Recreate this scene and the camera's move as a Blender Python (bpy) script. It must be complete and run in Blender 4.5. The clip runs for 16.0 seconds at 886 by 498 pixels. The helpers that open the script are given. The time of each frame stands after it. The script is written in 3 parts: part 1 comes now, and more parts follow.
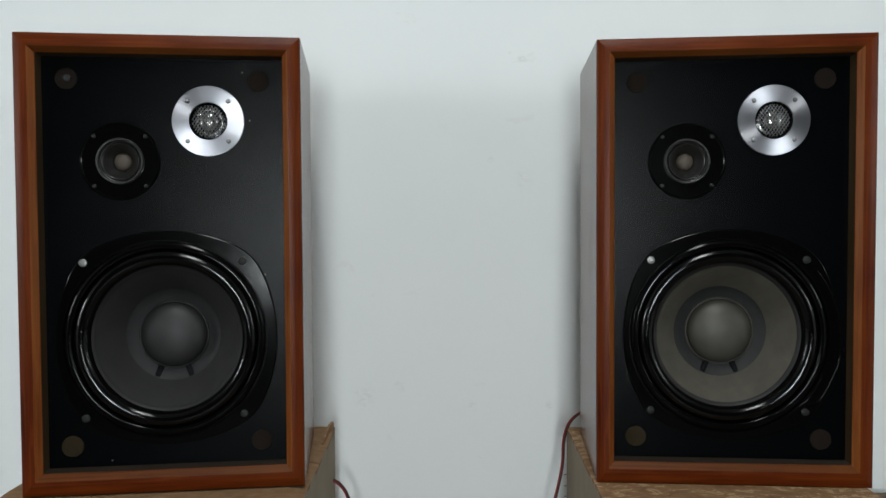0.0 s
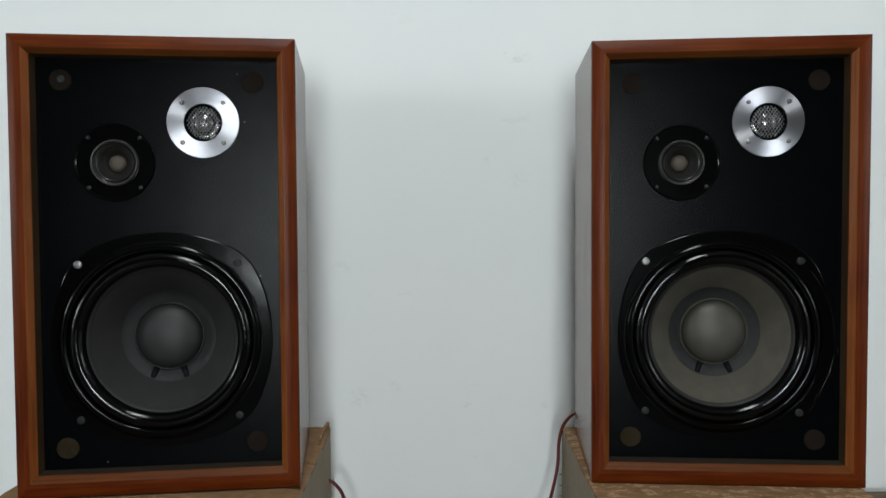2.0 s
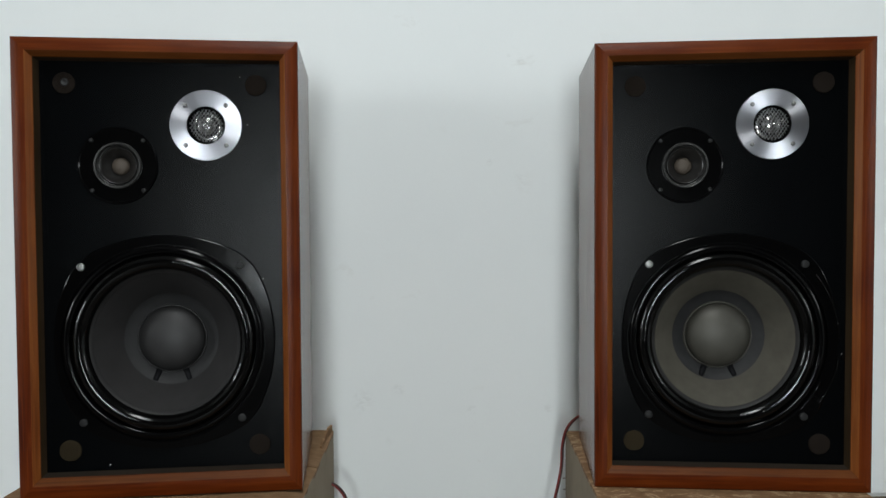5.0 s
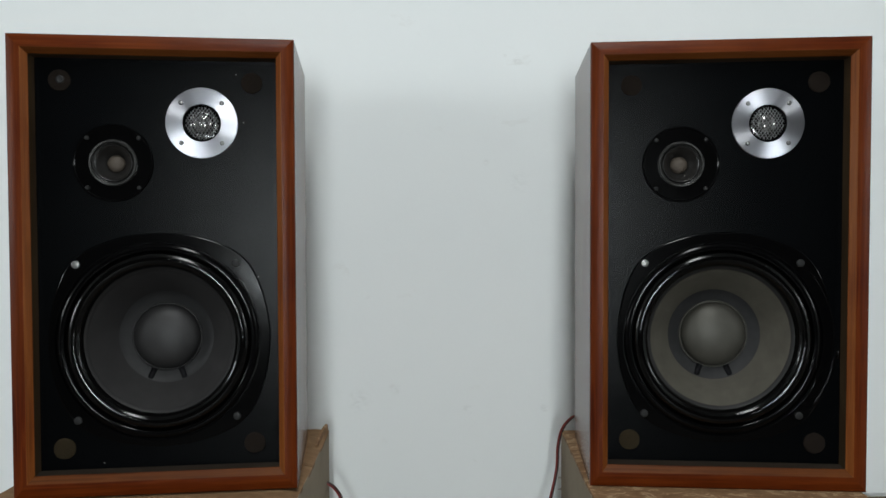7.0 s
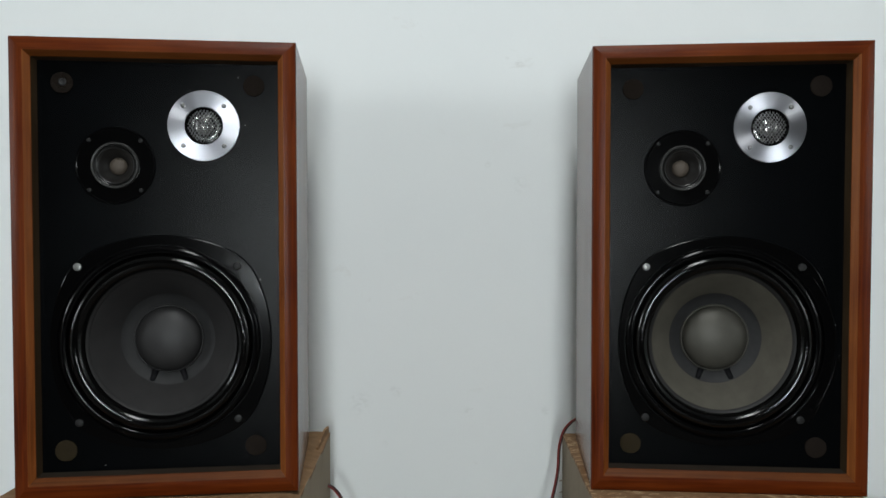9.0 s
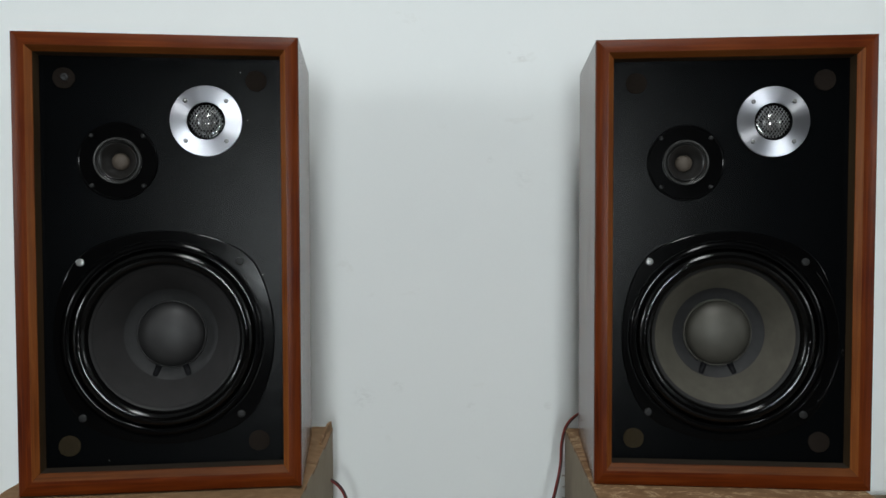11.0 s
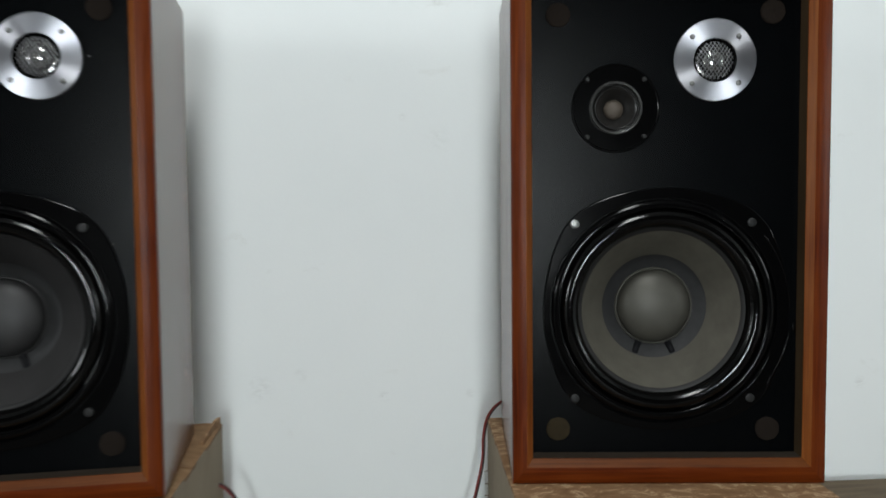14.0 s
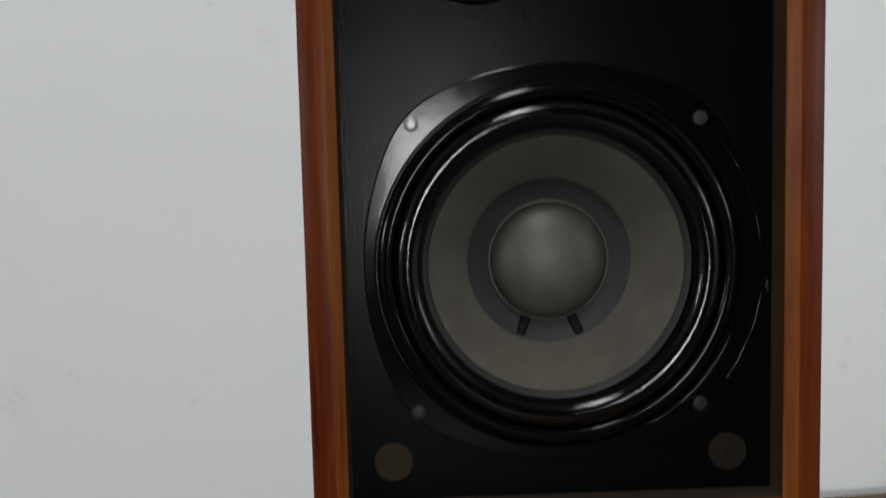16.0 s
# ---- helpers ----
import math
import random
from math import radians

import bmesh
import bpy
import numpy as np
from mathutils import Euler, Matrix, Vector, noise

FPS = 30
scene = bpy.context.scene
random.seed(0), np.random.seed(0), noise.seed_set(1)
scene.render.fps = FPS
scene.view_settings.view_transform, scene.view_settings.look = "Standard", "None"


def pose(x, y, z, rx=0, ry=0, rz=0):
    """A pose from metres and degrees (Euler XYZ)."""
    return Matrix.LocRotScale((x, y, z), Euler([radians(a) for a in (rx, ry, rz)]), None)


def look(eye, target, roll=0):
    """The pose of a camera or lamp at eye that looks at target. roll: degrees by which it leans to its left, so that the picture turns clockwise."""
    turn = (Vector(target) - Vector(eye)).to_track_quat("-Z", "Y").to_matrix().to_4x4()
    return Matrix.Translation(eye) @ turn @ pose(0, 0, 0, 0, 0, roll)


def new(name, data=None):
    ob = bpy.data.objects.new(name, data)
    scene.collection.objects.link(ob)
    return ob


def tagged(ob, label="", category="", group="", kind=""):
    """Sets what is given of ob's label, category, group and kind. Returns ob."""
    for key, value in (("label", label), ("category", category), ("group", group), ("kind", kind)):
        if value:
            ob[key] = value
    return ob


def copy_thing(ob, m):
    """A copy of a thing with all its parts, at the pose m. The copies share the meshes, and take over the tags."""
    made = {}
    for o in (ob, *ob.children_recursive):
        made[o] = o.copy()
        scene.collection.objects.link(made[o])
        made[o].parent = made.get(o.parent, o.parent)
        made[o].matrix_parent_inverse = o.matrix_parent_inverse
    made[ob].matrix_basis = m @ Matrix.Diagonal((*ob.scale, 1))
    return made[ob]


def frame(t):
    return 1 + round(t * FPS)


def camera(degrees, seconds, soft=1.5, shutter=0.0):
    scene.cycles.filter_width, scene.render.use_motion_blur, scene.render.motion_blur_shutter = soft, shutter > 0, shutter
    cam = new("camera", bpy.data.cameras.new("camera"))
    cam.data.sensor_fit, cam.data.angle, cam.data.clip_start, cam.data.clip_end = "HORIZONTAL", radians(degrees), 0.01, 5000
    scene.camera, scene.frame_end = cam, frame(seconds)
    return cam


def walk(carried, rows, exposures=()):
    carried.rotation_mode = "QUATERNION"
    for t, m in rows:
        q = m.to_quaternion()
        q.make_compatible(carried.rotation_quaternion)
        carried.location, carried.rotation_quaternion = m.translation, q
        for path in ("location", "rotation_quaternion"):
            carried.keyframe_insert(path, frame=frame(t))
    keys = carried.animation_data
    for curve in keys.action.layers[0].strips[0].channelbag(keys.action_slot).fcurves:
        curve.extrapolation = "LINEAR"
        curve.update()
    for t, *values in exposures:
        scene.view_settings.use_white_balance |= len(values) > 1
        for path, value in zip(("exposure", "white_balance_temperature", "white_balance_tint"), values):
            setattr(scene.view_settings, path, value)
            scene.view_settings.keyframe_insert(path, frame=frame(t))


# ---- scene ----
cam = camera(59.33, 16.0, soft=1.5, shutter=0.5)
PATH = [  # seconds, x, y, z, yaw, pitch, roll
    (0, 0.0000, -0.0000, 0.9190, -0.892, -2.164, 0.369),
    (0.5, -0.0002, 0.0009, 0.9215, -1.126, -2.349, 0.116),
    (1, 0.0011, -0.0001, 0.9230, -1.087, -2.379, 0.149),
    (1.5, 0.0008, 0.0003, 0.9224, -1.152, -2.437, 0.342),
    (2, 0.0011, -0.0006, 0.9235, -1.174, -2.358, 0.397),
    (2.5, 0.0023, 0.0013, 0.9226, -1.080, -2.521, 0.388),
    (3, 0.0015, 0.0011, 0.9217, -1.233, -2.430, 0.330),
    (3.5, 0.0041, 0.0014, 0.9240, -1.206, -2.544, 0.415),
    (4, 0.0046, 0.0009, 0.9228, -0.885, -2.271, 0.393),
    (6.5, 0.0057, 0.0012, 0.9238, -0.705, -2.043, 0.374),
    (7, 0.0060, 0.0012, 0.9189, -0.965, -1.975, 0.236),
    (7.5, 0.0046, 0.0037, 0.9215, -1.036, -2.146, 0.323),
    (8, 0.0057, 0.0016, 0.9253, -1.164, -2.138, 0.242),
    (8.5, 0.0069, 0.0019, 0.9221, -1.025, -1.915, 0.317),
    (9, 0.0068, 0.0012, 0.9220, -0.803, -1.940, 0.087),
    (11.5, 0.0041, 0.0029, 0.9211, -0.699, -2.308, 0.236),
    (12, 0.0041, 0.0043, 0.9203, -0.492, -2.307, 0.221),
    (12.5, 0.0046, 0.0034, 0.9196, -0.594, -2.085, 0.202),
    (13, 0.0046, 0.0030, 0.9226, -0.666, -2.203, 0.320),
    (13.3, 0.0060, 0.0053, 0.9236, -0.769, -2.486, 0.377),
    (13.5, 0.0107, 0.0226, 0.9191, -1.949, -2.754, 0.296),
    (13.7, 0.0304, 0.0590, 0.9119, -3.838, -3.464, 0.261),
    (14, 0.0628, 0.1348, 0.8921, -4.504, -3.292, 0.596),
    (14.2, 0.0819, 0.1869, 0.8814, -4.995, -2.688, 0.272),
    (14.5, 0.1137, 0.2658, 0.8694, -6.154, -3.498, 0.442),
    (14.8, 0.1436, 0.3341, 0.8516, -5.303, -3.668, 0.947),
    (15, 0.1563, 0.3675, 0.8350, -4.932, -3.413, 0.808),
    (15.2, 0.1674, 0.3906, 0.8318, -4.983, -3.955, 0.633),
    (15.4, 0.1768, 0.4131, 0.8283, -6.603, -4.805, 0.637),
    (15.5, 0.1828, 0.4181, 0.8274, -7.260, -5.113, 0.698),
    (15.6, 0.1911, 0.4196, 0.8273, -7.421, -4.925, 0.879),
    (15.7, 0.1987, 0.4205, 0.8263, -7.377, -5.109, 1.047),
    (15.8, 0.2008, 0.4219, 0.8292, -7.910, -5.565, 1.245),
    (15.9, 0.2026, 0.4218, 0.8294, -7.898, -5.125, 1.304),
    (16, 0.2068, 0.4213, 0.8325, -7.576, -4.311, 1.382),
]
walk(cam, [(t, pose(x, y, z, 90 + p, r, w)) for t, x, y, z, w, p, r in PATH],
     exposures=[(0.0, -0.24, 6500, 11.5), (13.3, -0.24, 6500, 11.5), (14.2, -0.02, 6500, 11), (15.0, -0.05, 6550, 11), (16.0, -0.27, 6700, 17)])

# ---------------------------------------------------------------- light
world = bpy.data.worlds.new("world")
scene.world = world
world.use_nodes = True
wn = world.node_tree
sky = wn.nodes.new("ShaderNodeTexSky")
sky.sky_type, sky.sun_disc = "NISHITA", False
sky.sun_elevation, sky.sun_rotation = radians(40), radians(200)
wn.links.new(sky.outputs[0], wn.nodes["Background"].inputs[0])
wn.nodes["Background"].inputs[1].default_value = 0.1


def area_lamp(name, m, sx, sy, watts, colour):
    d = bpy.data.lights.new(name, "AREA")
    d.shape, d.size, d.size_y, d.energy, d.color = "RECTANGLE", sx, sy, watts, colour
    ob = new(name, d)
    ob.matrix_world = m
    return ob


WALL_Y = 1.19
ROOM = (-2.6, 2.4, -2.4, WALL_Y, 2.7)       # x0, x1, y0, y1, height
WIN = (-0.21, 0.15, 0.62, 1.20)              # the window behind the camera: x0, x1, z0, z1
area_lamp("window_daylight", look(((WIN[0] + WIN[1]) / 2, -2.42, 0.91), ((WIN[0] + WIN[1]) / 2, 0, 0.91)), 0.36, 0.58, 42, (0.90, 0.985, 1.0))
SIDE = (-0.72, -0.28, 0.98, 1.42)            # a window in each side wall: y0, y1, z0, z1
area_lamp("west_window_daylight", look((ROOM[0] - 0.02, (SIDE[0] + SIDE[1]) / 2, 1.2), (0, -0.5, 1.2)), 0.44, 0.44, 21, (0.92, 0.985, 1.0))
# unseen source, added on the right to fill shade beside the left loudspeaker
area_lamp("east_fill_daylight", look((ROOM[1] + 0.02, (SIDE[0] + SIDE[1]) / 2, 1.2), (0, -0.5, 1.2)), 0.44, 0.44, 9, (0.92, 0.985, 1.0))
area_lamp("ceiling_lamp_light", pose(0.04, -0.60, 2.58, 0, 0, 90), 1.4, 0.32, 38, (0.95, 1.0, 0.99))


# ---------------------------------------------------------------- materials
def material(name, colour, rough=0.5, metal=0.0, coat=0.0, spec=0.5):
    m = bpy.data.materials.new(name)
    m.use_nodes = True
    b = m.node_tree.nodes["Principled BSDF"]
    b.inputs["Base Color"].default_value = (*colour, 1)
    b.inputs["Roughness"].default_value = rough
    b.inputs["Metallic"].default_value = metal
    b.inputs["Coat Weight"].default_value = coat
    b.inputs["Specular IOR Level"].default_value = spec
    return m


def nodes(m):
    t = m.node_tree
    return t, t.nodes["Principled BSDF"], t.nodes.new, t.links.new


def coords(m, scale, kind="Object", turn=(0, 0, 0)):
    t, b, add, link = nodes(m)
    c, mp = add("ShaderNodeTexCoord"), add("ShaderNodeMapping")
    mp.inputs["Scale"].default_value = scale
    mp.inputs["Rotation"].default_value = [radians(a) for a in turn]
    link(c.outputs[kind], mp.inputs[0])
    return mp.outputs[0]


def noise_tex(m, vector, scale, detail=4.0, rough=0.55, distort=0.0):
    t, b, add, link = nodes(m)
    n = add("ShaderNodeTexNoise")
    n.inputs["Scale"].default_value, n.inputs["Detail"].default_value = scale, detail
    n.inputs["Roughness"].default_value, n.inputs["Distortion"].default_value = rough, distort
    link(vector, n.inputs["Vector"])
    return n.outputs["Fac"]


def ramp(m, fac, stops):
    t, b, add, link = nodes(m)
    r = add("ShaderNodeValToRGB")
    while len(r.color_ramp.elements) < len(stops):
        r.color_ramp.elements.new(0.5)
    for e, (p, c) in zip(r.color_ramp.elements, stops):
        e.position, e.color = p, (*c, 1) if len(c) == 3 else c
    link(fac, r.inputs[0])
    return r.outputs[0]


def mix(m, fac, a, b_, mode="MIX"):
    t, b, add, link = nodes(m)
    x = add("ShaderNodeMix")
    x.data_type, x.blend_type = "RGBA", mode
    if isinstance(fac, float):
        x.inputs[0].default_value = fac
    else:
        link(fac, x.inputs[0])
    for sock, v in ((x.inputs[6], a), (x.inputs[7], b_)):
        if isinstance(v, tuple):
            sock.default_value = (*v, 1)
        else:
            link(v, sock)
    return x.outputs[2]


def bump(m, height, strength, distance):
    t, b, add, link = nodes(m)
    n = add("ShaderNodeBump")
    n.inputs["Strength"].default_value, n.inputs["Distance"].default_value = strength, distance
    link(height, n.inputs["Height"])
    if b.inputs["Normal"].is_linked:
        link(b.inputs["Normal"].links[0].from_socket, n.inputs["Normal"])
    link(n.outputs[0], b.inputs["Normal"])


def colour_in(m, sock):
    t, b, add, link = nodes(m)
    link(sock, b.inputs["Base Color"])


def rough_in(m, fac, lo, hi):
    t, b, add, link = nodes(m)
    r = add("ShaderNodeMapRange")
    r.inputs["To Min"].default_value, r.inputs["To Max"].default_value = lo, hi
    link(fac, r.inputs["Value"])
    link(r.outputs[0], b.inputs["Roughness"])


def wood(name, scale, dark, mid, light, rough=(0.27, 0.42)):
    """Oiled hardwood veneer; scale stretches the grain along one axis."""
    m = material(name, mid, 0.4, spec=0.13)
    v = coords(m, scale)
    g = noise_tex(m, v, 9, 6, 0.62, 0.6)
    pores = noise_tex(m, v, 60, 3, 0.6)
    broad = noise_tex(m, coords(m, (1, 1, 1)), 7, 3)
    c = ramp(m, g, [(0.25, dark), (0.5, mid), (0.78, light)])
    c = mix(m, ramp(m, pores, [(0.30, (0.5, 0.5, 0.5)), (0.45, (1, 1, 1))]), mix(m, 0.45, c, dark), c)
    c = mix(m, ramp(m, broad, [(0.35, (0, 0, 0)), (0.7, (0.6, 0.6, 0.6))]), c, light)
    colour_in(m, c)
    rough_in(m, g, *rough)
    bump(m, pores, 0.18, 0.0006)
    bump(m, broad, 0.10, 0.003)
    return m


WD, WM, WL = (0.024, 0.0027, 0.0003), (0.066, 0.0093, 0.0009), (0.135, 0.028, 0.0032)
M_wood_v = wood("teak_upright_grain", (30, 30, 1.0), WD, WM, WL)
M_wood_h = wood("teak_level_grain", (1.0, 30, 30), WD, WM, WL)
M_wood_worn_v = wood("teak_worn_edge_upright", (30, 30, 1.2), (0.060, 0.0135, 0.0020), (0.125, 0.031, 0.0050), (0.20, 0.066, 0.0150))
# same worn edge, darkened: the level chamfers' shade is put into the colour
M_wood_worn_h_shaded = wood("teak_worn_edge_level_shaded", (1.2, 30, 30), (0.036, 0.0075, 0.0009), (0.074, 0.0185, 0.0024), (0.120, 0.036, 0.0065), (0.42, 0.56))
M_rebate = wood("dull_unfinished_rebate", (9, 9, 2), (0.017, 0.0100, 0.0046), (0.034, 0.0205, 0.0100), (0.054, 0.035, 0.018), (0.55, 0.7))
M_rebate_dusty = wood("dusty_lower_rebate", (2, 9, 9), (0.011, 0.008, 0.0055), (0.020, 0.0145, 0.010), (0.036, 0.028, 0.021), (0.7, 0.85))
M_side = wood("teak_side_veneer", (12, 1.2, 1.0), (0.046, 0.0135, 0.0055), (0.080, 0.0260, 0.0105), (0.118, 0.044, 0.020), (0.20, 0.30))
M_side.node_tree.nodes["Principled BSDF"].inputs["Specular IOR Level"].default_value = 0.5

M_vinyl = material("embossed_black_vinyl", (0.006, 0.007, 0.008), 0.42, spec=0.068)
v = coords(M_vinyl, (0.50, 1, 1))
g = noise_tex(M_vinyl, v, 900, 2, 0.5, 0.3)
g2 = noise_tex(M_vinyl, coords(M_vinyl, (1, 1, 0.10)), 620, 1, 0.5)
colour_in(M_vinyl, ramp(M_vinyl, g, [(0.35, (0.0005, 0.0007, 0.0009)), (0.7, (0.0010, 0.0014, 0.0018))]))
rough_in(M_vinyl, noise_tex(M_vinyl, coords(M_vinyl, (1, 1, 1)), 14, 3), 0.21, 0.27)
bump(M_vinyl, g, 0.23, 0.0008)
bump(M_vinyl, g2, 0.10, 0.0006)

M_black_paint = material("satin_black_painted_steel", (0.0012, 0.0012, 0.0013), 0.2, spec=0.13)
n = noise_tex(M_black_paint, coords(M_black_paint, (1, 1, 1)), 60, 4)
rough_in(M_black_paint, n, 0.09, 0.15)
bump(M_black_paint, n, 0.05, 0.002)
bump(M_black_paint, noise_tex(M_black_paint, coords(M_black_paint, (1, 1, 1)), 420, 3), 0.015, 0.0008)
M_rubber = material("glossy_black_rubber", (0.0012, 0.0012, 0.0012), 0.16, spec=0.28)
n = noise_tex(M_rubber, coords(M_rubber, (1, 1, 1)), 800, 3)
rough_in(M_rubber, n, 0.035, 0.065)
bump(M_rubber, noise_tex(M_rubber, coords(M_rubber, (1, 1, 1)), 620, 3, 0.6), 0.12, 0.0010)
M_cone = material("grey_brown_paper_cone", (0.115, 0.108, 0.092), 0.75, spec=0.25)
n = noise_tex(M_cone, coords(M_cone, (1, 1, 1)), 45, 5, 0.6)
n2 = noise_tex(M_cone, coords(M_cone, (1, 1, 1)), 900, 2, 0.6)
colour_in(M_cone, ramp(M_cone, n, [(0.3, (0.049, 0.045, 0.035)), (0.7, (0.066, 0.061, 0.048))]))
bump(M_cone, n2, 0.22, 0.0006)
M_cone_rim = material("dark_glued_cone_rim", (0.013, 0.0125, 0.0125), 0.6, spec=0.3)
bump(M_cone_rim, noise_tex(M_cone_rim, coords(M_cone_rim, (1, 1, 1)), 300, 3), 0.2, 0.0008)
M_cone_dark = material("dark_doped_cone_ring", (0.050, 0.050, 0.052), 0.6, spec=0.3)
n = noise_tex(M_cone_dark, coords(M_cone_dark, (1, 1, 1)), 120, 4)
colour_in(M_cone_dark, ramp(M_cone_dark, n, [(0.3, (0.010, 0.010, 0.0104)), (0.75, (0.0155, 0.0155, 0.016))]))
bump(M_cone_dark, n, 0.2, 0.001)
M_cap = material("satin_grey_dust_cap", (0.10, 0.10, 0.09), 0.5, metal=0.45, spec=0.5)
n = noise_tex(M_cap, coords(M_cap, (1, 1, 1)), 60, 4)
colour_in(M_cap, ramp(M_cap, n, [(0.3, (0.056, 0.053, 0.044)), (0.7, (0.070, 0.067, 0.056))]))
rough_in(M_cap, n, 0.46, 0.54)
M_blob = material("black_glue", (0.005, 0.005, 0.006), 0.7, spec=0.1)
bump(M_blob, noise_tex(M_blob, coords(M_blob, (1, 1, 1)), 250, 3), 0.3, 0.001)
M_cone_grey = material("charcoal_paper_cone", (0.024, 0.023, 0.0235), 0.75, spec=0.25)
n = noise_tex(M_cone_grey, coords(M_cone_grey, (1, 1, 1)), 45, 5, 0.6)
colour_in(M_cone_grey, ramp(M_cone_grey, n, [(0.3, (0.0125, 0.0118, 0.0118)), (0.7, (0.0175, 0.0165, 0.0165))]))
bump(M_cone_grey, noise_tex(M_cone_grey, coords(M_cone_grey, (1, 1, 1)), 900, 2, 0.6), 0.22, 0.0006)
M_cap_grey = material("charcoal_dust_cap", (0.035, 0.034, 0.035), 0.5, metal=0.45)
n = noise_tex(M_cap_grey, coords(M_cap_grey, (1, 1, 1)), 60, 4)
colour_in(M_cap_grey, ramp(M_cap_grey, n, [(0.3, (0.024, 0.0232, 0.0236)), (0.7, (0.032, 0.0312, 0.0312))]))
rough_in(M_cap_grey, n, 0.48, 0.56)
M_small_cap = material("tan_paper_cap", (0.060, 0.046, 0.034), 0.7)
bump(M_small_cap, noise_tex(M_small_cap, coords(M_small_cap, (1, 1, 1)), 500, 3), 0.2, 0.0006)
M_mid_cone = material("shiny_dark_plastic_cone", (0.012, 0.0115, 0.011), 0.3)
bump(M_mid_cone, noise_tex(M_mid_cone, coords(M_mid_cone, (1, 1, 1)), 200, 3), 0.08, 0.001)
M_mid_ring = material("grey_rubber_ring", (0.030, 0.030, 0.029), 0.26)
bump(M_mid_ring, noise_tex(M_mid_ring, coords(M_mid_ring, (1, 1, 1)), 300, 3), 0.1, 0.0008)

M_alu = material("circular_brushed_aluminium", (0.44, 0.445, 0.48), 0.34, metal=1.0)
t_, b_, add_, link_ = nodes(M_alu)
tan = add_("ShaderNodeTangent")
tan.direction_type, tan.axis = "RADIAL", "Y"
link_(tan.outputs[0], b_.inputs["Tangent"])
b_.inputs["Anisotropic"].default_value = 0.87
n = noise_tex(M_alu, coords(M_alu, (1, 1, 1)), 260, 3)
rough_in(M_alu, n, 0.33, 0.40)
M_bright = material("polished_metal", (0.42, 0.42, 0.41), 0.2, metal=1.0)
rough_in(M_bright, noise_tex(M_bright, coords(M_bright, (1, 1, 1)), 300, 2), 0.14, 0.26)
M_mesh = material("silver_expanded_mesh", (0.30, 0.30, 0.31), 0.40, metal=1.0)
rough_in(M_mesh, noise_tex(M_mesh, coords(M_mesh, (1, 1, 1)), 700, 2), 0.30, 0.48)
M_screw = material("dulled_steel_screw", (0.20, 0.20, 0.195), 0.40, metal=1.0)
rough_in(M_screw, noise_tex(M_screw, coords(M_screw, (1, 1, 1)), 400, 2), 0.28, 0.5)
M_screw_dark = material("blackened_screw", (0.007, 0.007, 0.007), 0.45, spec=0.25)
rough_in(M_screw_dark, noise_tex(M_screw_dark, coords(M_screw_dark, (1, 1, 1)), 300, 2), 0.38, 0.55)


def pad_material(name, lo, hi):
    m = material(name, lo, 0.9, spec=0.1)
    v1 = coords(m, (1, 1, 1))
    fuzz = noise_tex(m, v1, 900, 3, 0.7)
    colour_in(m, ramp(m, fuzz, [(0.35, lo), (0.68, hi)]))
    bump(m, fuzz, 0.9, 0.0015)
    return m


M_pad = pad_material("brown_hook_and_loop", (0.009, 0.0068, 0.004), (0.050, 0.037, 0.019))
M_pad_dark = pad_material("dark_hook_and_loop", (0.005, 0.0036, 0.003), (0.022, 0.016, 0.012))

M_wall = material("white_emulsion_wall", (0.78, 0.80, 0.79), 0.62, spec=0.35)
v = coords(M_wall, (1, 1, 1))
big = noise_tex(M_wall, v, 2.2, 4, 0.55)
fine = noise_tex(M_wall, v, 240, 3, 0.6)
spots = noise_tex(M_wall, coords(M_wall, (1, 1, 1.6)), 11, 5, 0.65, 0.4)
c = ramp(M_wall, big, [(0.3, (0.755, 0.785, 0.785)), (0.7, (0.80, 0.822, 0.818))])
c = mix(M_wall, ramp(M_wall, spots, [(0.66, (0, 0, 0)), (0.80, (0.32, 0.32, 0.32))]), c, (0.55, 0.54, 0.50))
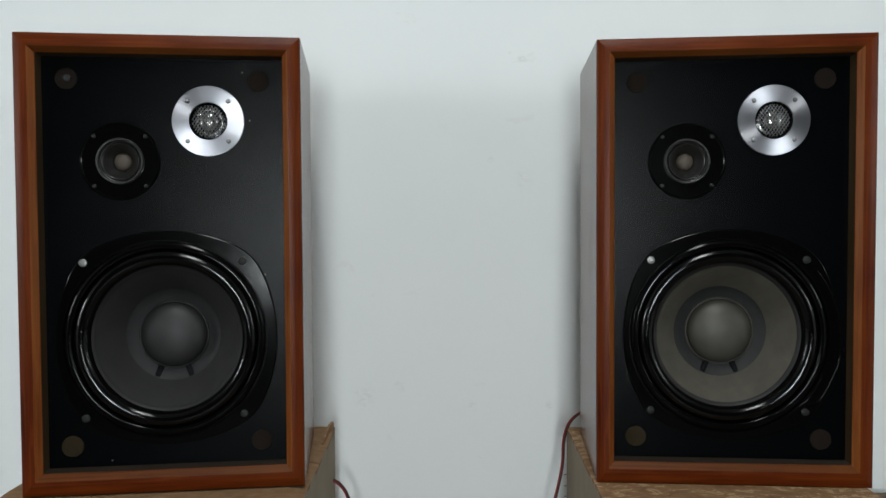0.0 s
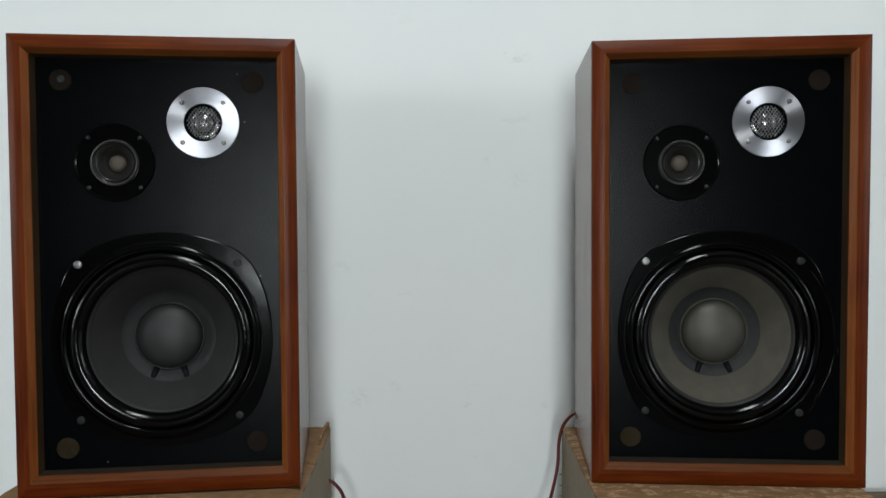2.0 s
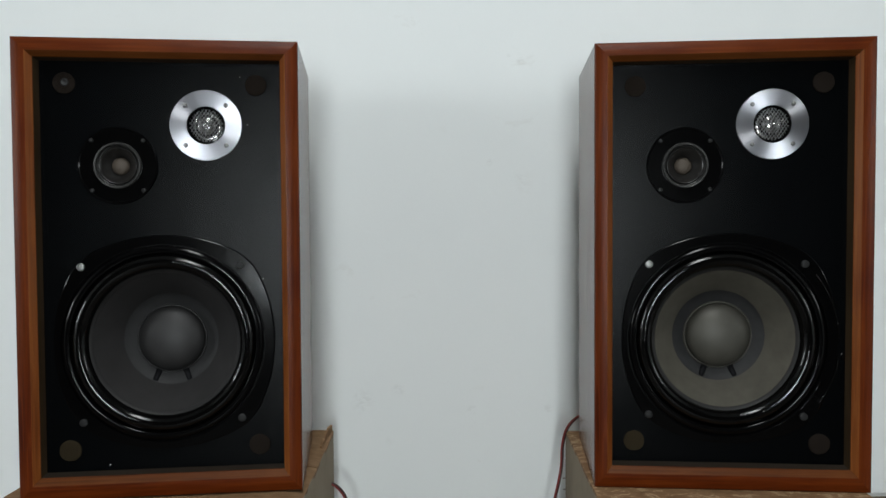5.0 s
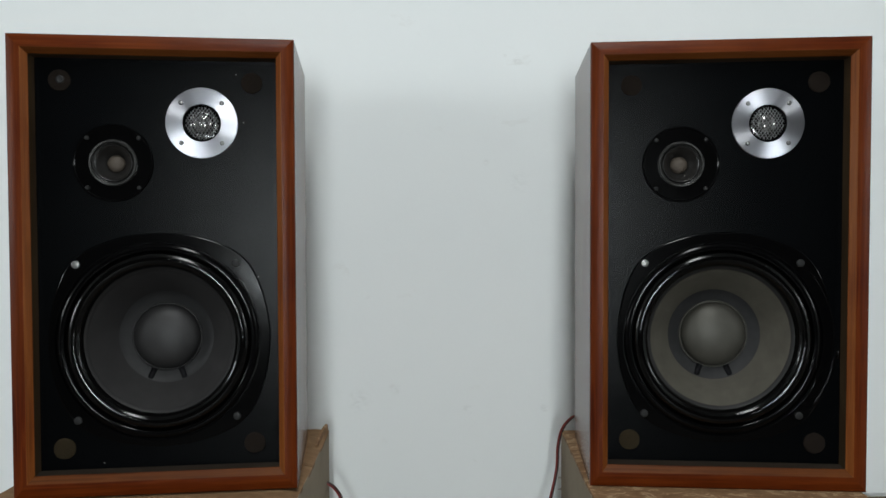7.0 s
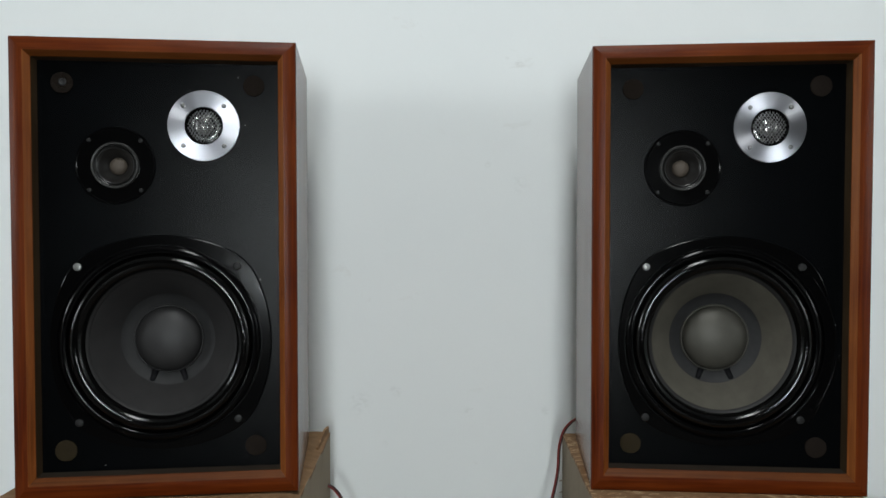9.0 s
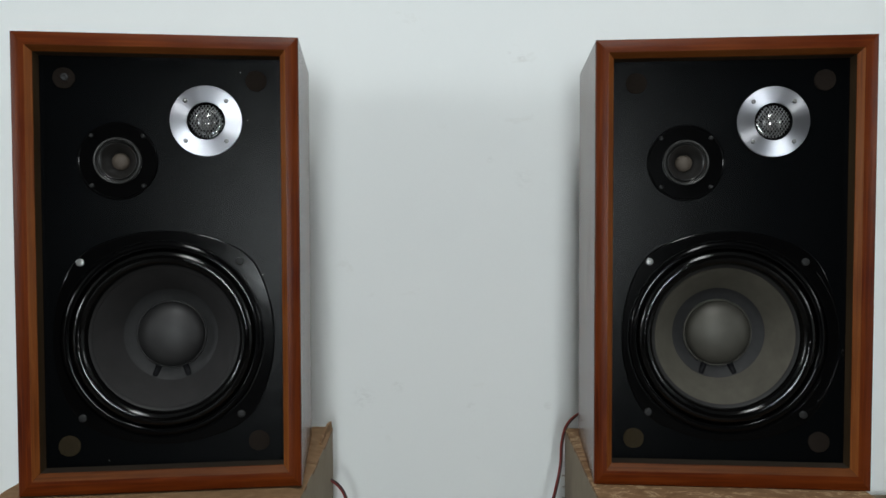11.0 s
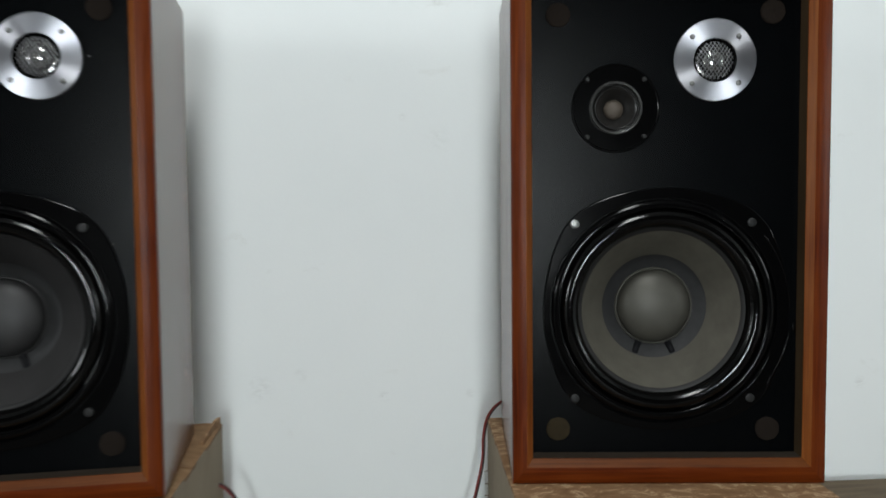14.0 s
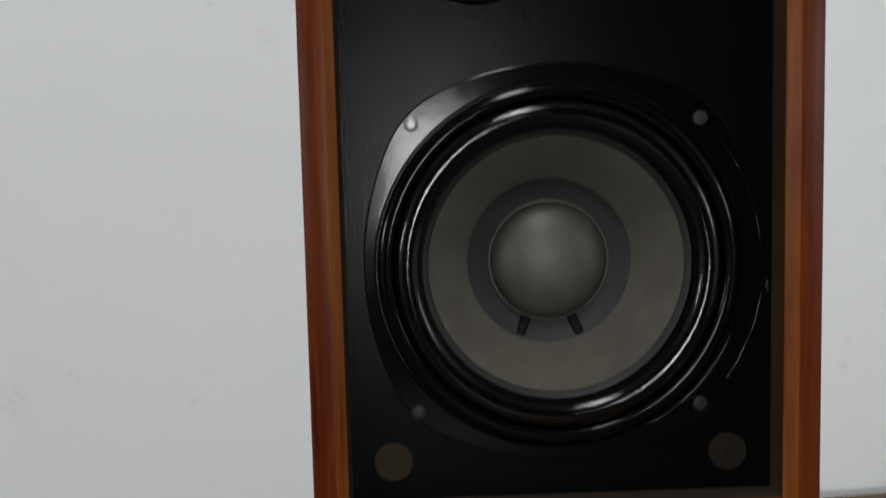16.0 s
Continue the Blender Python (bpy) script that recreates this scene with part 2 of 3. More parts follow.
# old rub marks on the paint: x, z, size, strength
t_, b_, add_, link_ = nodes(M_wall)
sep = add_("ShaderNodeSeparateXYZ")
link_(v, sep.inputs[0])
grit = noise_tex(M_wall, coords(M_wall, (1, 1, 1.7), turn=(0, 25, 0)), 110, 6, 0.7, 0.5)
for mx, mz, size, strength in ((0.181, 0.632, 0.008, 0.5), (0.063, 0.631, 0.010, 0.35), (-0.050, 0.662, 0.012, 0.35), (-0.104, 0.644, 0.022, 0.30),
                               (0.140, 1.163, 0.008, 0.55), (0.121, 1.172, 0.004, 0.45), (0.092, 1.010, 0.007, 0.3), (0.142, 0.980, 0.022, 0.2), (0.745, 0.631, 0.012, 0.4)):
    dd = add_("ShaderNodeVectorMath")
    dd.operation = "DISTANCE"
    flat = add_("ShaderNodeCombineXYZ")
    link_(sep.outputs["X"], flat.inputs["X"])
    link_(sep.outputs["Z"], flat.inputs["Z"])
    link_(flat.outputs[0], dd.inputs[0])
    dd.inputs[1].default_value = (mx, 0, mz)
    fall = add_("ShaderNodeMapRange")
    fall.inputs["From Min"].default_value, fall.inputs["From Max"].default_value = size * 0.2, size
    fall.inputs["To Min"].default_value, fall.inputs["To Max"].default_value = strength, 0.0
    link_(dd.outputs["Value"], fall.inputs["Value"])
    broken = add_("ShaderNodeMath")
    broken.operation = "MULTIPLY"
    link_(fall.outputs[0], broken.inputs[0])
    link_(ramp(M_wall, grit, [(0.46, (0, 0, 0)), (0.66, (0.75, 0.75, 0.75))]), broken.inputs[1])
    c = mix(M_wall, broken.outputs[0], c, (0.36, 0.36, 0.34))
colour_in(M_wall, c)
bump(M_wall, fine, 0.10, 0.0008)
bump(M_wall, big, 0.10, 0.01)
M_dim = material("dark_brown_distemper", (0.024, 0.021, 0.018), 0.8, spec=0.2)
colour_in(M_dim, ramp(M_dim, noise_tex(M_dim, coords(M_dim, (1, 1, 1)), 3, 5), [(0.3, (0.019, 0.0165, 0.014)), (0.7, (0.030, 0.026, 0.022))]))
bump(M_dim, noise_tex(M_dim, coords(M_dim, (1, 1, 1)), 150, 3), 0.15, 0.001)
M_ceiling = material("grey_ceiling_paint", (0.28, 0.28, 0.275), 0.8)
bump(M_ceiling, noise_tex(M_ceiling, coords(M_ceiling, (1, 1, 1)), 120, 3), 0.1, 0.001)
M_floor = material("grey_cement_floor", (0.22, 0.20, 0.18), 0.5)
colour_in(M_floor, ramp(M_floor, noise_tex(M_floor, coords(M_floor, (1, 1, 1)), 3, 6), [(0.3, (0.07, 0.062, 0.055)), (0.7, (0.11, 0.10, 0.09))]))
M_frame_white = material("white_window_frame", (0.75, 0.75, 0.73), 0.4)
M_glass = material("window_glass", (1, 1, 1), 0.02)
M_glass.node_tree.nodes["Principled BSDF"].inputs["Transmission Weight"].default_value = 1.0

M_card = material("brown_corrugated_cardboard", (0.36, 0.25, 0.15), 0.8, spec=0.2)
v = coords(M_card, (1, 1, 1))
blot = noise_tex(M_card, v, 9, 5, 0.6)
fib = noise_tex(M_card, coords(M_card, (1, 6, 1)), 160, 3, 0.6)
c = ramp(M_card, blot, [(0.28, (0.22, 0.175, 0.12)), (0.72, (0.31, 0.255, 0.185))])
c = mix(M_card, ramp(M_card, fib, [(0.3, (0.25, 0.25, 0.25)), (0.6, (0, 0, 0))]), c, (0.20, 0.15, 0.10))
colour_in(M_card, c)
bump(M_card, fib, 0.12, 0.0008)
M_card_torn = material("scuffed_torn_cardboard", (0.42, 0.31, 0.20), 0.82, spec=0.2)
v = coords(M_card_torn, (1, 1.6, 1))
tear = noise_tex(M_card_torn, v, 48, 7, 0.7, 0.6)
c = ramp(M_card_torn, tear, [(0.34, (0.15, 0.080, 0.038)), (0.53, (0.225, 0.128, 0.064)), (0.585, (0.43, 0.30, 0.18)), (0.63, (0.21, 0.122, 0.062))])
colour_in(M_card_torn, c)
bump(M_card_torn, tear, 0.35, 0.002)
M_card_edge = material("dark_cardboard_edge", (0.17, 0.115, 0.065), 0.9, spec=0.1)
bump(M_card_edge, noise_tex(M_card_edge, coords(M_card_edge, (1, 1, 1)), 300, 3), 0.3, 0.001)
M_card_flap = material("rubbed_brown_cardboard_flap", (0.25, 0.14, 0.07), 0.82, spec=0.2)
v = coords(M_card_flap, (1, 1.4, 1))
tear = noise_tex(M_card_flap, v, 55, 6, 0.65, 0.5)
colour_in(M_card_flap, ramp(M_card_flap, tear, [(0.30, (0.155, 0.086, 0.040)), (0.60, (0.225, 0.135, 0.070)), (0.70, (0.25, 0.155, 0.085)), (0.735, (0.50, 0.44, 0.36))]))
bump(M_card_flap, tear, 0.25, 0.0015)
M_bench = wood("weathered_brown_bench_wood", (1.0, 12, 12), (0.07, 0.05, 0.03), (0.12, 0.088, 0.055), (0.17, 0.13, 0.085), (0.5, 0.7))
M_red = material("dark_red_cable_sheath", (0.17, 0.020, 0.016), 0.35)
bump(M_red, noise_tex(M_red, coords(M_red, (1, 1, 1)), 200, 2), 0.1, 0.0006)
M_dark_cable = material("black_cable_sheath", (0.03, 0.02, 0.02), 0.35)
bump(M_dark_cable, noise_tex(M_dark_cable, coords(M_dark_cable, (1, 1, 1)), 200, 2), 0.1, 0.0006)
M_lamp = material("lit_lamp_diffuser", (0.9, 0.9, 0.9), 0.5)
M_lamp.node_tree.nodes["Principled BSDF"].inputs["Emission Color"].default_value = (0.95, 1, 0.98, 1)
M_lamp.node_tree.nodes["Principled BSDF"].inputs["Emission Strength"].default_value = 3.0


# ---------------------------------------------------------------- mesh helpers
def part(name, bm, mat, parent=None, label="", smooth=None):
    bmesh.ops.recalc_face_normals(bm, faces=bm.faces[:])
    me = bpy.data.meshes.new(name)
    bm.to_mesh(me)
    bm.free()
    me.materials.append(mat)
    if smooth is not None:
        for p in me.polygons:
            p.use_smooth = True
        me.set_sharp_from_angle(angle=radians(smooth))
    ob = new(name, me)
    if parent:
        ob.parent = parent
    if label:
        ob["label"] = label
    return ob


def thing(name, m, label, category, group=""):
    e = new(name)
    e.empty_display_size = 0.05
    e.matrix_world = m
    return tagged(e, label, category, group)


def box(bm, x0, y0, z0, x1, y1, z1, bevel=0.0):
    r = bmesh.ops.create_cube(bm, size=1)["verts"]
    for q in r:
        q.co = Vector(((x0 + x1) / 2 + q.co.x * (x1 - x0), (y0 + y1) / 2 + q.co.y * (y1 - y0), (z0 + z1) / 2 + q.co.z * (z1 - z0)))
    if bevel:
        es = list({e for q in r for e in q.link_edges})
        bmesh.ops.bevel(bm, geom=es, offset=bevel, segments=2, affect="EDGES", profile=0.6)
    return bm


def slab(*a):
    return box(bmesh.new(), *a)


def lathe(profile, cx, cz, seg=96, closed=False):
    """Turns (radius, y) points about the axis through (cx, cz) that runs along y."""
    bm = bmesh.new()
    rings = []
    for r, y in profile:
        if r < 1e-6:
            rings.append([bm.verts.new((cx, y, cz))])
        else:
            rings.append([bm.verts.new((cx + r * math.cos(2 * math.pi * i / seg), y, cz + r * math.sin(2 * math.pi * i / seg))) for i in range(seg)])
    pairs = list(zip(rings, rings[1:])) + ([(rings[-1], rings[0])] if closed else [])
    for a, b in pairs:
        for i in range(seg):
            j = (i + 1) % seg
            f = [a[i % len(a)], a[j % len(a)], b[j % len(b)], b[i % len(b)]]
            f = list(dict.fromkeys(f))
            if len(f) > 2:
                bm.faces.new(f)
    return bm


def plate(outer, holes, y0, y1, bevel=0.0):
    """A flat plate in the x-z plane from y0 (front) to y1, with an outline and round holes (cx, cz, r)."""
    bm = bmesh.new()
    loops = [[Vector((x, y0, z)) for x, z in outer]]
    for cx, cz, r in holes:
        loops.append([Vector((cx + r * math.cos(2 * math.pi * i / 96), y0, cz + r * math.sin(2 * math.pi * i / 96))) for i in range(96)])
    edges = []
    for lp in loops:
        vs = [bm.verts.new(c) for c in lp]
        edges += [bm.edges.new((vs[i], vs[(i + 1) % len(vs)])) for i in range(len(vs))]
    bmesh.ops.triangle_fill(bm, use_beauty=True, use_dissolve=False, edges=edges)
    ext = bmesh.ops.extrude_face_region(bm, geom=bm.faces[:])
    for q in ext["geom"]:
        if isinstance(q, bmesh.types.BMVert):
            q.co.y = y1
    if bevel:
        bm.normal_update()
        rim = [e for e in bm.edges if all(abs(q.co.y - y0) < 1e-7 for q in e.verts) and any(abs(f.normal.y) < 0.5 for f in e.link_faces)]
        bmesh.ops.bevel(bm, geom=rim, offset=bevel, segments=2, affect="EDGES", profile=0.5)
    return bm


def circle(cx, cz, r, n=96):
    return [(cx + r * math.cos(2 * math.pi * i / n), cz + r * math.sin(2 * math.pi * i / n)) for i in range(n)]


def tube(bm, pts, r, seg=10):
    """A round tube along smoothed points."""
    P = [Vector(p) for p in pts]
    path = []
    for i in range(len(P) - 1):
        a, b, c, d = P[max(i - 1, 0)], P[i], P[i + 1], P[min(i + 2, len(P) - 1)]
        for k in range(10):
            s = k / 10
            path.append(0.5 * (2 * b + (c - a) * s + (2 * a - 5 * b + 4 * c - d) * s * s + (3 * b - a - 3 * c + d) * s ** 3))
    path.append(P[-1])
    rings, side = [], None
    for i, p in enumerate(path):
        t = (path[min(i + 1, len(path) - 1)] - path[max(i - 1, 0)]).normalized()
        side = t.orthogonal().normalized() if side is None else (side - t * side.dot(t)).normalized()
        up = t.cross(side)
        rings.append([bm.verts.new(p + r * (side * math.cos(2 * math.pi * k / seg) + up * math.sin(2 * math.pi * k / seg))) for k in range(seg)])
    for a, b in zip(rings, rings[1:]):
        for k in range(seg):
            bm.faces.new((a[k], a[(k + 1) % seg], b[(k + 1) % seg], b[k]))
    bm.faces.new(rings[0])
    bm.faces.new(rings[-1])
    return bm


# ---------------------------------------------------------------- the room
X0, X1, Y0, Y1, ZH = ROOM
tagged(part("floor", slab(X0 - 0.15, Y0 - 0.2, -0.12, X1 + 0.15, Y1 + 0.15, 0), M_floor), "grey cement floor of the small room", "floor", kind="structure")
tagged(part("ceiling", slab(X0 - 0.15, Y0 - 0.2, ZH, X1 + 0.15, Y1 + 0.15, ZH + 0.12), M_ceiling), "plain grey painted ceiling", "ceiling", kind="structure")
tagged(part("wall_north", slab(X0, Y1, 0, X1, Y1 + 0.15, ZH), M_wall), "white emulsion wall with faint smudges behind loudspeakers", "wall", kind="structure")
bm = bmesh.new()
for a in ((Y0, 0, SIDE[0], ZH), (SIDE[1], 0, Y1 + 0.15, ZH), (SIDE[0], 0, SIDE[1], SIDE[2]), (SIDE[0], SIDE[3], SIDE[1], ZH)):
    box(bm, X0 - 0.15, a[0], a[1], X0, a[2], a[3])
tagged(part("wall_west", bm, M_wall), "white emulsion side wall with a window opening", "wall", kind="structure")
bm = bmesh.new()
for a in ((Y0, 0, SIDE[0], ZH), (SIDE[1], 0, Y1 + 0.15, ZH), (SIDE[0], 0, SIDE[1], SIDE[2]), (SIDE[0], SIDE[3], SIDE[1], ZH)):
    box(bm, X1, a[0], a[1], X1 + 0.15, a[2], a[3])
tagged(part("wall_east", bm, M_wall), "white emulsion side wall with a window opening", "wall", kind="structure")
bm = bmesh.new()
for a in ((X0 - 0.15, 0, WIN[0], ZH), (WIN[1], 0, X1 + 0.15, ZH), (WIN[0], 0, WIN[1], WIN[2]), (WIN[0], WIN[3], WIN[1], ZH)):
    box(bm, a[0], Y0 - 0.18, a[1], a[2], Y0, a[3])
tagged(part("wall_south", bm, M_dim), "dark brown distempered wall with a window opening", "wall", kind="structure")


def window(name, m, width, hh):
    win = thing(name, m, "white framed window letting daylight in", "window")
    win["kind"] = "structure"
    hw = width / 2
    bm = bmesh.new()
    for a in ((-hw, 0, -hw + 0.04, hh), (hw - 0.04, 0, hw, hh), (-hw + 0.04, 0, hw - 0.04, 0.04), (-hw + 0.04, hh - 0.04, hw - 0.04, hh), (-0.02, 0.04, 0.02, hh - 0.04)):
        box(bm, a[0], -0.025, a[1], a[2], 0.025, a[3])
    part("window_frame", bm, M_frame_white, win)
    for x0, x1 in ((-hw + 0.04, -0.02), (0.02, hw - 0.04)):
        g = part("pane", slab(x0, -0.003, 0.04, x1, 0.003, hh - 0.04), M_glass, win)
        g.visible_shadow = False


window("window_1", pose((WIN[0] + WIN[1]) / 2, Y0 - 0.12, WIN[2]), WIN[1] - WIN[0], WIN[3] - WIN[2])
window("window_2", pose(X0 - 0.10, (SIDE[0] + SIDE[1]) / 2, SIDE[2], 0, 0, 90), SIDE[1] - SIDE[0], SIDE[3] - SIDE[2])
# unseen third window, added to hold the fill from the right
window("window_3", pose(X1 + 0.10, (SIDE[0] + SIDE[1]) / 2, SIDE[2], 0, 0, 90), SIDE[1] - SIDE[0], SIDE[3] - SIDE[2])

lamp = thing("ceiling_light", pose(0.04, -0.60, ZH, 0, 0, 90), "white flat panel ceiling light, switched on", "lamp")
part("housing", box(bmesh.new(), -0.74, -0.18, -0.06, 0.74, 0.18, 0, 0.006), M_frame_white, lamp)
part("diffuser", box(bmesh.new(), -0.71, -0.16, -0.095, 0.71, 0.16, -0.06, 0.01), M_lamp, lamp)

# ---------------------------------------------------------------- loudspeakers
W, H, D = 0.30, 0.498, 0.2087       # cabinet
B = 0.0209                          # the baffle lies this far behind the front edge
HW = W / 2
# profile of the front moulding: inset from the outer edge, depth
F1, F2, F2Y, F3 = 0.0138, 0.0200, 0.0064, 0.0214


def ring_point(side, inset, y, end):
    """A corner of the moulding: side 0 bottom, 1 right, 2 top, 3 left; end 0 or 1."""
    low = inset * 1.16      # the bottom rail is a little deeper
    c = [(-HW + inset, low), (HW - inset, low), (HW - inset, H - inset), (-HW + inset, H - inset)]
    x, z = c[(side + end) % 4]
    return Vector((x, y, z))


def rail(side):
    """One mitred rail of the front moulding, a closed prism."""
    prof = [(0.0, 0.0014), (0.0005, 0.0005), (0.0014, 0.0), (F1, 0.0), (F1, 0.010), (0.0, 0.010)]
    bm = bmesh.new()
    ends = [[bm.verts.new(ring_point(side, i, y, e)) for i, y in prof] for e in (0, 1)]
    n_ = len(prof)
    for k in range(n_):
        bm.faces.new((ends[0][k], ends[0][(k + 1) % n_], ends[1][(k + 1) % n_], ends[1][k]))
    bm.faces.new(ends[0])
    bm.faces.new(ends[1])
    return bm


def lip(side):
    """The worn chamfer inside a rail."""
    prof = [(F1, 0.0), (F1 + 0.0006, 0.0003), (F2 - 0.0004, F2Y - 0.0006), (F2, F2Y), (F2, 0.010), (F1, 0.010)]
    bm = bmesh.new()
    ends = [[bm.verts.new(ring_point(side, i, y, e)) for i, y in prof] for e in (0, 1)]
    n_ = len(prof)
    for k in range(n_):
        bm.faces.new((ends[0][k], ends[0][(k + 1) % n_], ends[1][(k + 1) % n_], ends[1][k]))
    bm.faces.new(ends[0])
    bm.faces.new(ends[1])
    return bm


def rebate(side):
    prof = [(F2, 0.010), (F2 + 0.0002, F2Y + 0.0005), (F3, B + 0.003), (F2, B + 0.003)]
    bm = bmesh.new()
    ends = [[bm.verts.new(ring_point(side, i, y, e)) for i, y in prof] for e in (0, 1)]
    n_ = len(prof)
    for k in range(n_):
        bm.faces.new((ends[0][k], ends[0][(k + 1) % n_], ends[1][(k + 1) % n_], ends[1][k]))
    bm.faces.new(ends[0])
    bm.faces.new(ends[1])
    return bm


def screw_mesh(cx, cz, y, r, slot=True, h=0.0022):
    """A round-headed screw with a cross slot, or a flat-topped one without."""
    if slot:
        head = [(r, y), (r * 0.97, y - h * 0.45), (r * 0.78, y - h * 0.85), (r * 0.4, y - h), (0, y - h)]
    else:
        head = [(r, y), (r * 0.98, y - h * 0.85), (r * 0.86, y - h), (r * 0.3, y - h * 0.96), (0, y - h * 0.96)]
    bm = lathe(head, cx, cz, 24)
    if slot:
        for a in (35, 125):
            c = bmesh.new()
            box(c, -r * 0.6, y - h * 1.06, -r * 0.11, r * 0.6, y - h * 0.7, r * 0.11)
            m_ = Matrix.Translation((cx, 0, cz)) @ Matrix.Rotation(radians(a), 4, "Y")
            for f in c.faces:
                bm.faces.new([bm.verts.new(m_ @ q.co) for q in f.verts])
            c.free()
    return bm


WX, WZ = -0.0012, 0.1657             # woofer
MX, MZ = -0.0477, 0.3630             # midrange
TX, TZ = 0.0474, 0.4078              # tweeter


def basket_outline():
    """Four bulging sides with tight rounded corners."""
    R, top, n_ = 0.172, 0.1188, 240
    c = R - top
    rad = []
    for i in range(n_):
        a = 2 * math.pi * i / n_
        f = (a + math.pi / 4) % (math.pi / 2) - math.pi / 4
        rad.append(-c * math.cos(f) + math.sqrt(R * R - (c * math.sin(f)) ** 2))
    sm = [sum(rad[(i + k) % n_] for k in range(-6, 7)) / 13 for i in range(n_)]
    return [(WX + 0.0022 + r * math.cos(2 * math.pi * i / n_), WZ + 0.0015 + r * math.sin(2 * math.pi * i / n_)) for i, r in enumerate(sm)]


def build_speaker(m, label):
    s = thing("loudspeaker", m, label, "loudspeaker", "pair of loudspeakers")
    # carcass
    for sx in (-1, 1):
        part("side_panel", slab(min(sx * HW, sx * (HW - 0.0185)), 0.010, 0, max(sx * HW, sx * (HW - 0.0185)), D, H), M_side, s)
    part("top_panel", slab(-HW + 0.0185, 0.010, H - 0.0185, HW - 0.0185, D, H), M_wood_h, s)
    part("bottom_panel", slab(-HW + 0.0185, 0.010, 0, HW - 0.0185, D, 0.0185), M_wood_h, s)
    part("back_panel", slab(-HW + 0.0185, D - 0.015, 0.0185, HW - 0.0185, D - 0.003, H - 0.0185), M_rebate, s)
    for k in range(4):
        r = part("frame_rail", rail(k), M_wood_h if k % 2 == 0 else M_wood_v, s, "", 35)
        part("chamfer", lip(k), M_wood_worn_h_shaded if k % 2 == 0 else M_wood_worn_v, r, "worn lighter chamfered edge")
        part("rebate", rebate(k), M_rebate if k else M_rebate_dusty, r, "dull dark brown rebate" if k else "dusty grey brown lower rebate")
    # baffle
    e = F3 - 0.001
    eb = F3 * 1.16 - 0.001
    part("baffle", plate([(-HW + e, eb), (HW - e, eb), (HW - e, H - e), (-HW + e, H - e)],
                         [(WX, WZ, 0.1045), (MX, MZ, 0.0235), (TX, TZ, 0.0200)], B, B + 0.012), M_vinyl, s, "black vinyl covered baffle board with upright grain")
    # woofer
    w = part("woofer", plate(basket_outline(), [(WX, WZ, 0.1098)], B - 0.0042, B + 0.0005, 0.0010), M_black_paint, s, "glossy black pressed steel woofer basket", 12)
    ridge = [(0.1090, B + 0.004), (0.1088, B - 0.0020), (0.1082, B - 0.0034), (0.1070, B - 0.0044), (0.1050, B - 0.0052), (0.1030, B - 0.0056),
             (0.1012, B - 0.0054), (0.1002, B - 0.0044), (0.0998, B - 0.0020), (0.0996, B + 0.006)]
    part("gasket_ring", lathe(ridge, WX, WZ, 128, True), M_black_paint, w, "raised glossy black gasket ring", 50)
    prof = [(0.1018, B + 0.003), (0.1008, B + 0.0022)]
    for k in range(13):
        a = math.pi * k / 12
        prof.append((0.0910 + 0.0090 * math.cos(a), B + 0.0022 - 0.0095 * math.sin(a)))
    prof += [(0.0814, B + 0.0034)]
    part("surround", lathe(prof, WX, WZ, 144), M_rubber, w, "shiny black rubber roll surround", 60)
    part("cone_rim", lathe([(0.0824, B + 0.0022), (0.0812, B + 0.0030), (0.0786, B + 0.0050), (0.0780, B + 0.0066)], WX, WZ, 128), M_cone_rim, w, "dark glued rim of the cone", 60)
    part("cone", lathe([(0.0788, B + 0.0054), (0.0740, B + 0.0098), (0.0680, B + 0.0162), (0.0600, B + 0.0258), (0.0528, B + 0.0340)], WX, WZ, 128), M_cone, w, "grey brown paper cone", 60)
    part("inner_ring", lathe([(0.0531, B + 0.0336), (0.0520, B + 0.0345), (0.0450, B + 0.0372), (0.0375, B + 0.0390)], WX, WZ, 128), M_cone_dark, w, "darker doped ring round the dust cap", 60)
    prof = [(0.0399, B + 0.0388), (0.0397, B + 0.0368), (0.0389, B + 0.0360), (0.0380, B + 0.0362), (0.0375, B + 0.0371)]
    for k in range(1, 11):
        a = radians(90 - 9 * k)
        prof.append((0.0374 * math.sin(a), B + 0.0368 - 0.0165 * (math.cos(a))))
    prof[-1] = (0.0, prof[-1][1])
    part("dust_cap", lathe(prof, WX, WZ, 96), M_cap, w, "smooth domed grey dust cap", 60)
    for a in (-112, -68):
        bm = bmesh.new()
        u = Vector((math.cos(radians(a)), 0, math.sin(radians(a))))
        c0 = Vector((WX, 0, WZ))
        tube(bm, [c0 + u * 0.0385 + Vector((0, B + 0.0372, 0)), c0 + u * 0.0440 + Vector((0, B + 0.0380, 0)), c0 + u * 0.0495 + Vector((0, B + 0.0368, 0)), c0 + u * 0.0515 + Vector((0, B + 0.0368, 0))], 0.0036, 10)
        part("lead_blob", bm, M_blob, w, "dark glue blob over the lead wire", 60)
    for sx in (-1, 1):
        for sz in (-1, 1):
            part("screw", screw_mesh(WX - 0.0012 + sx * 0.0853, WZ + sz * 0.0858, B - 0.0041, 0.0044, slot=False), M_screw if (sx, sz) == (-1, 1) else M_screw_dark, w, "", 40)
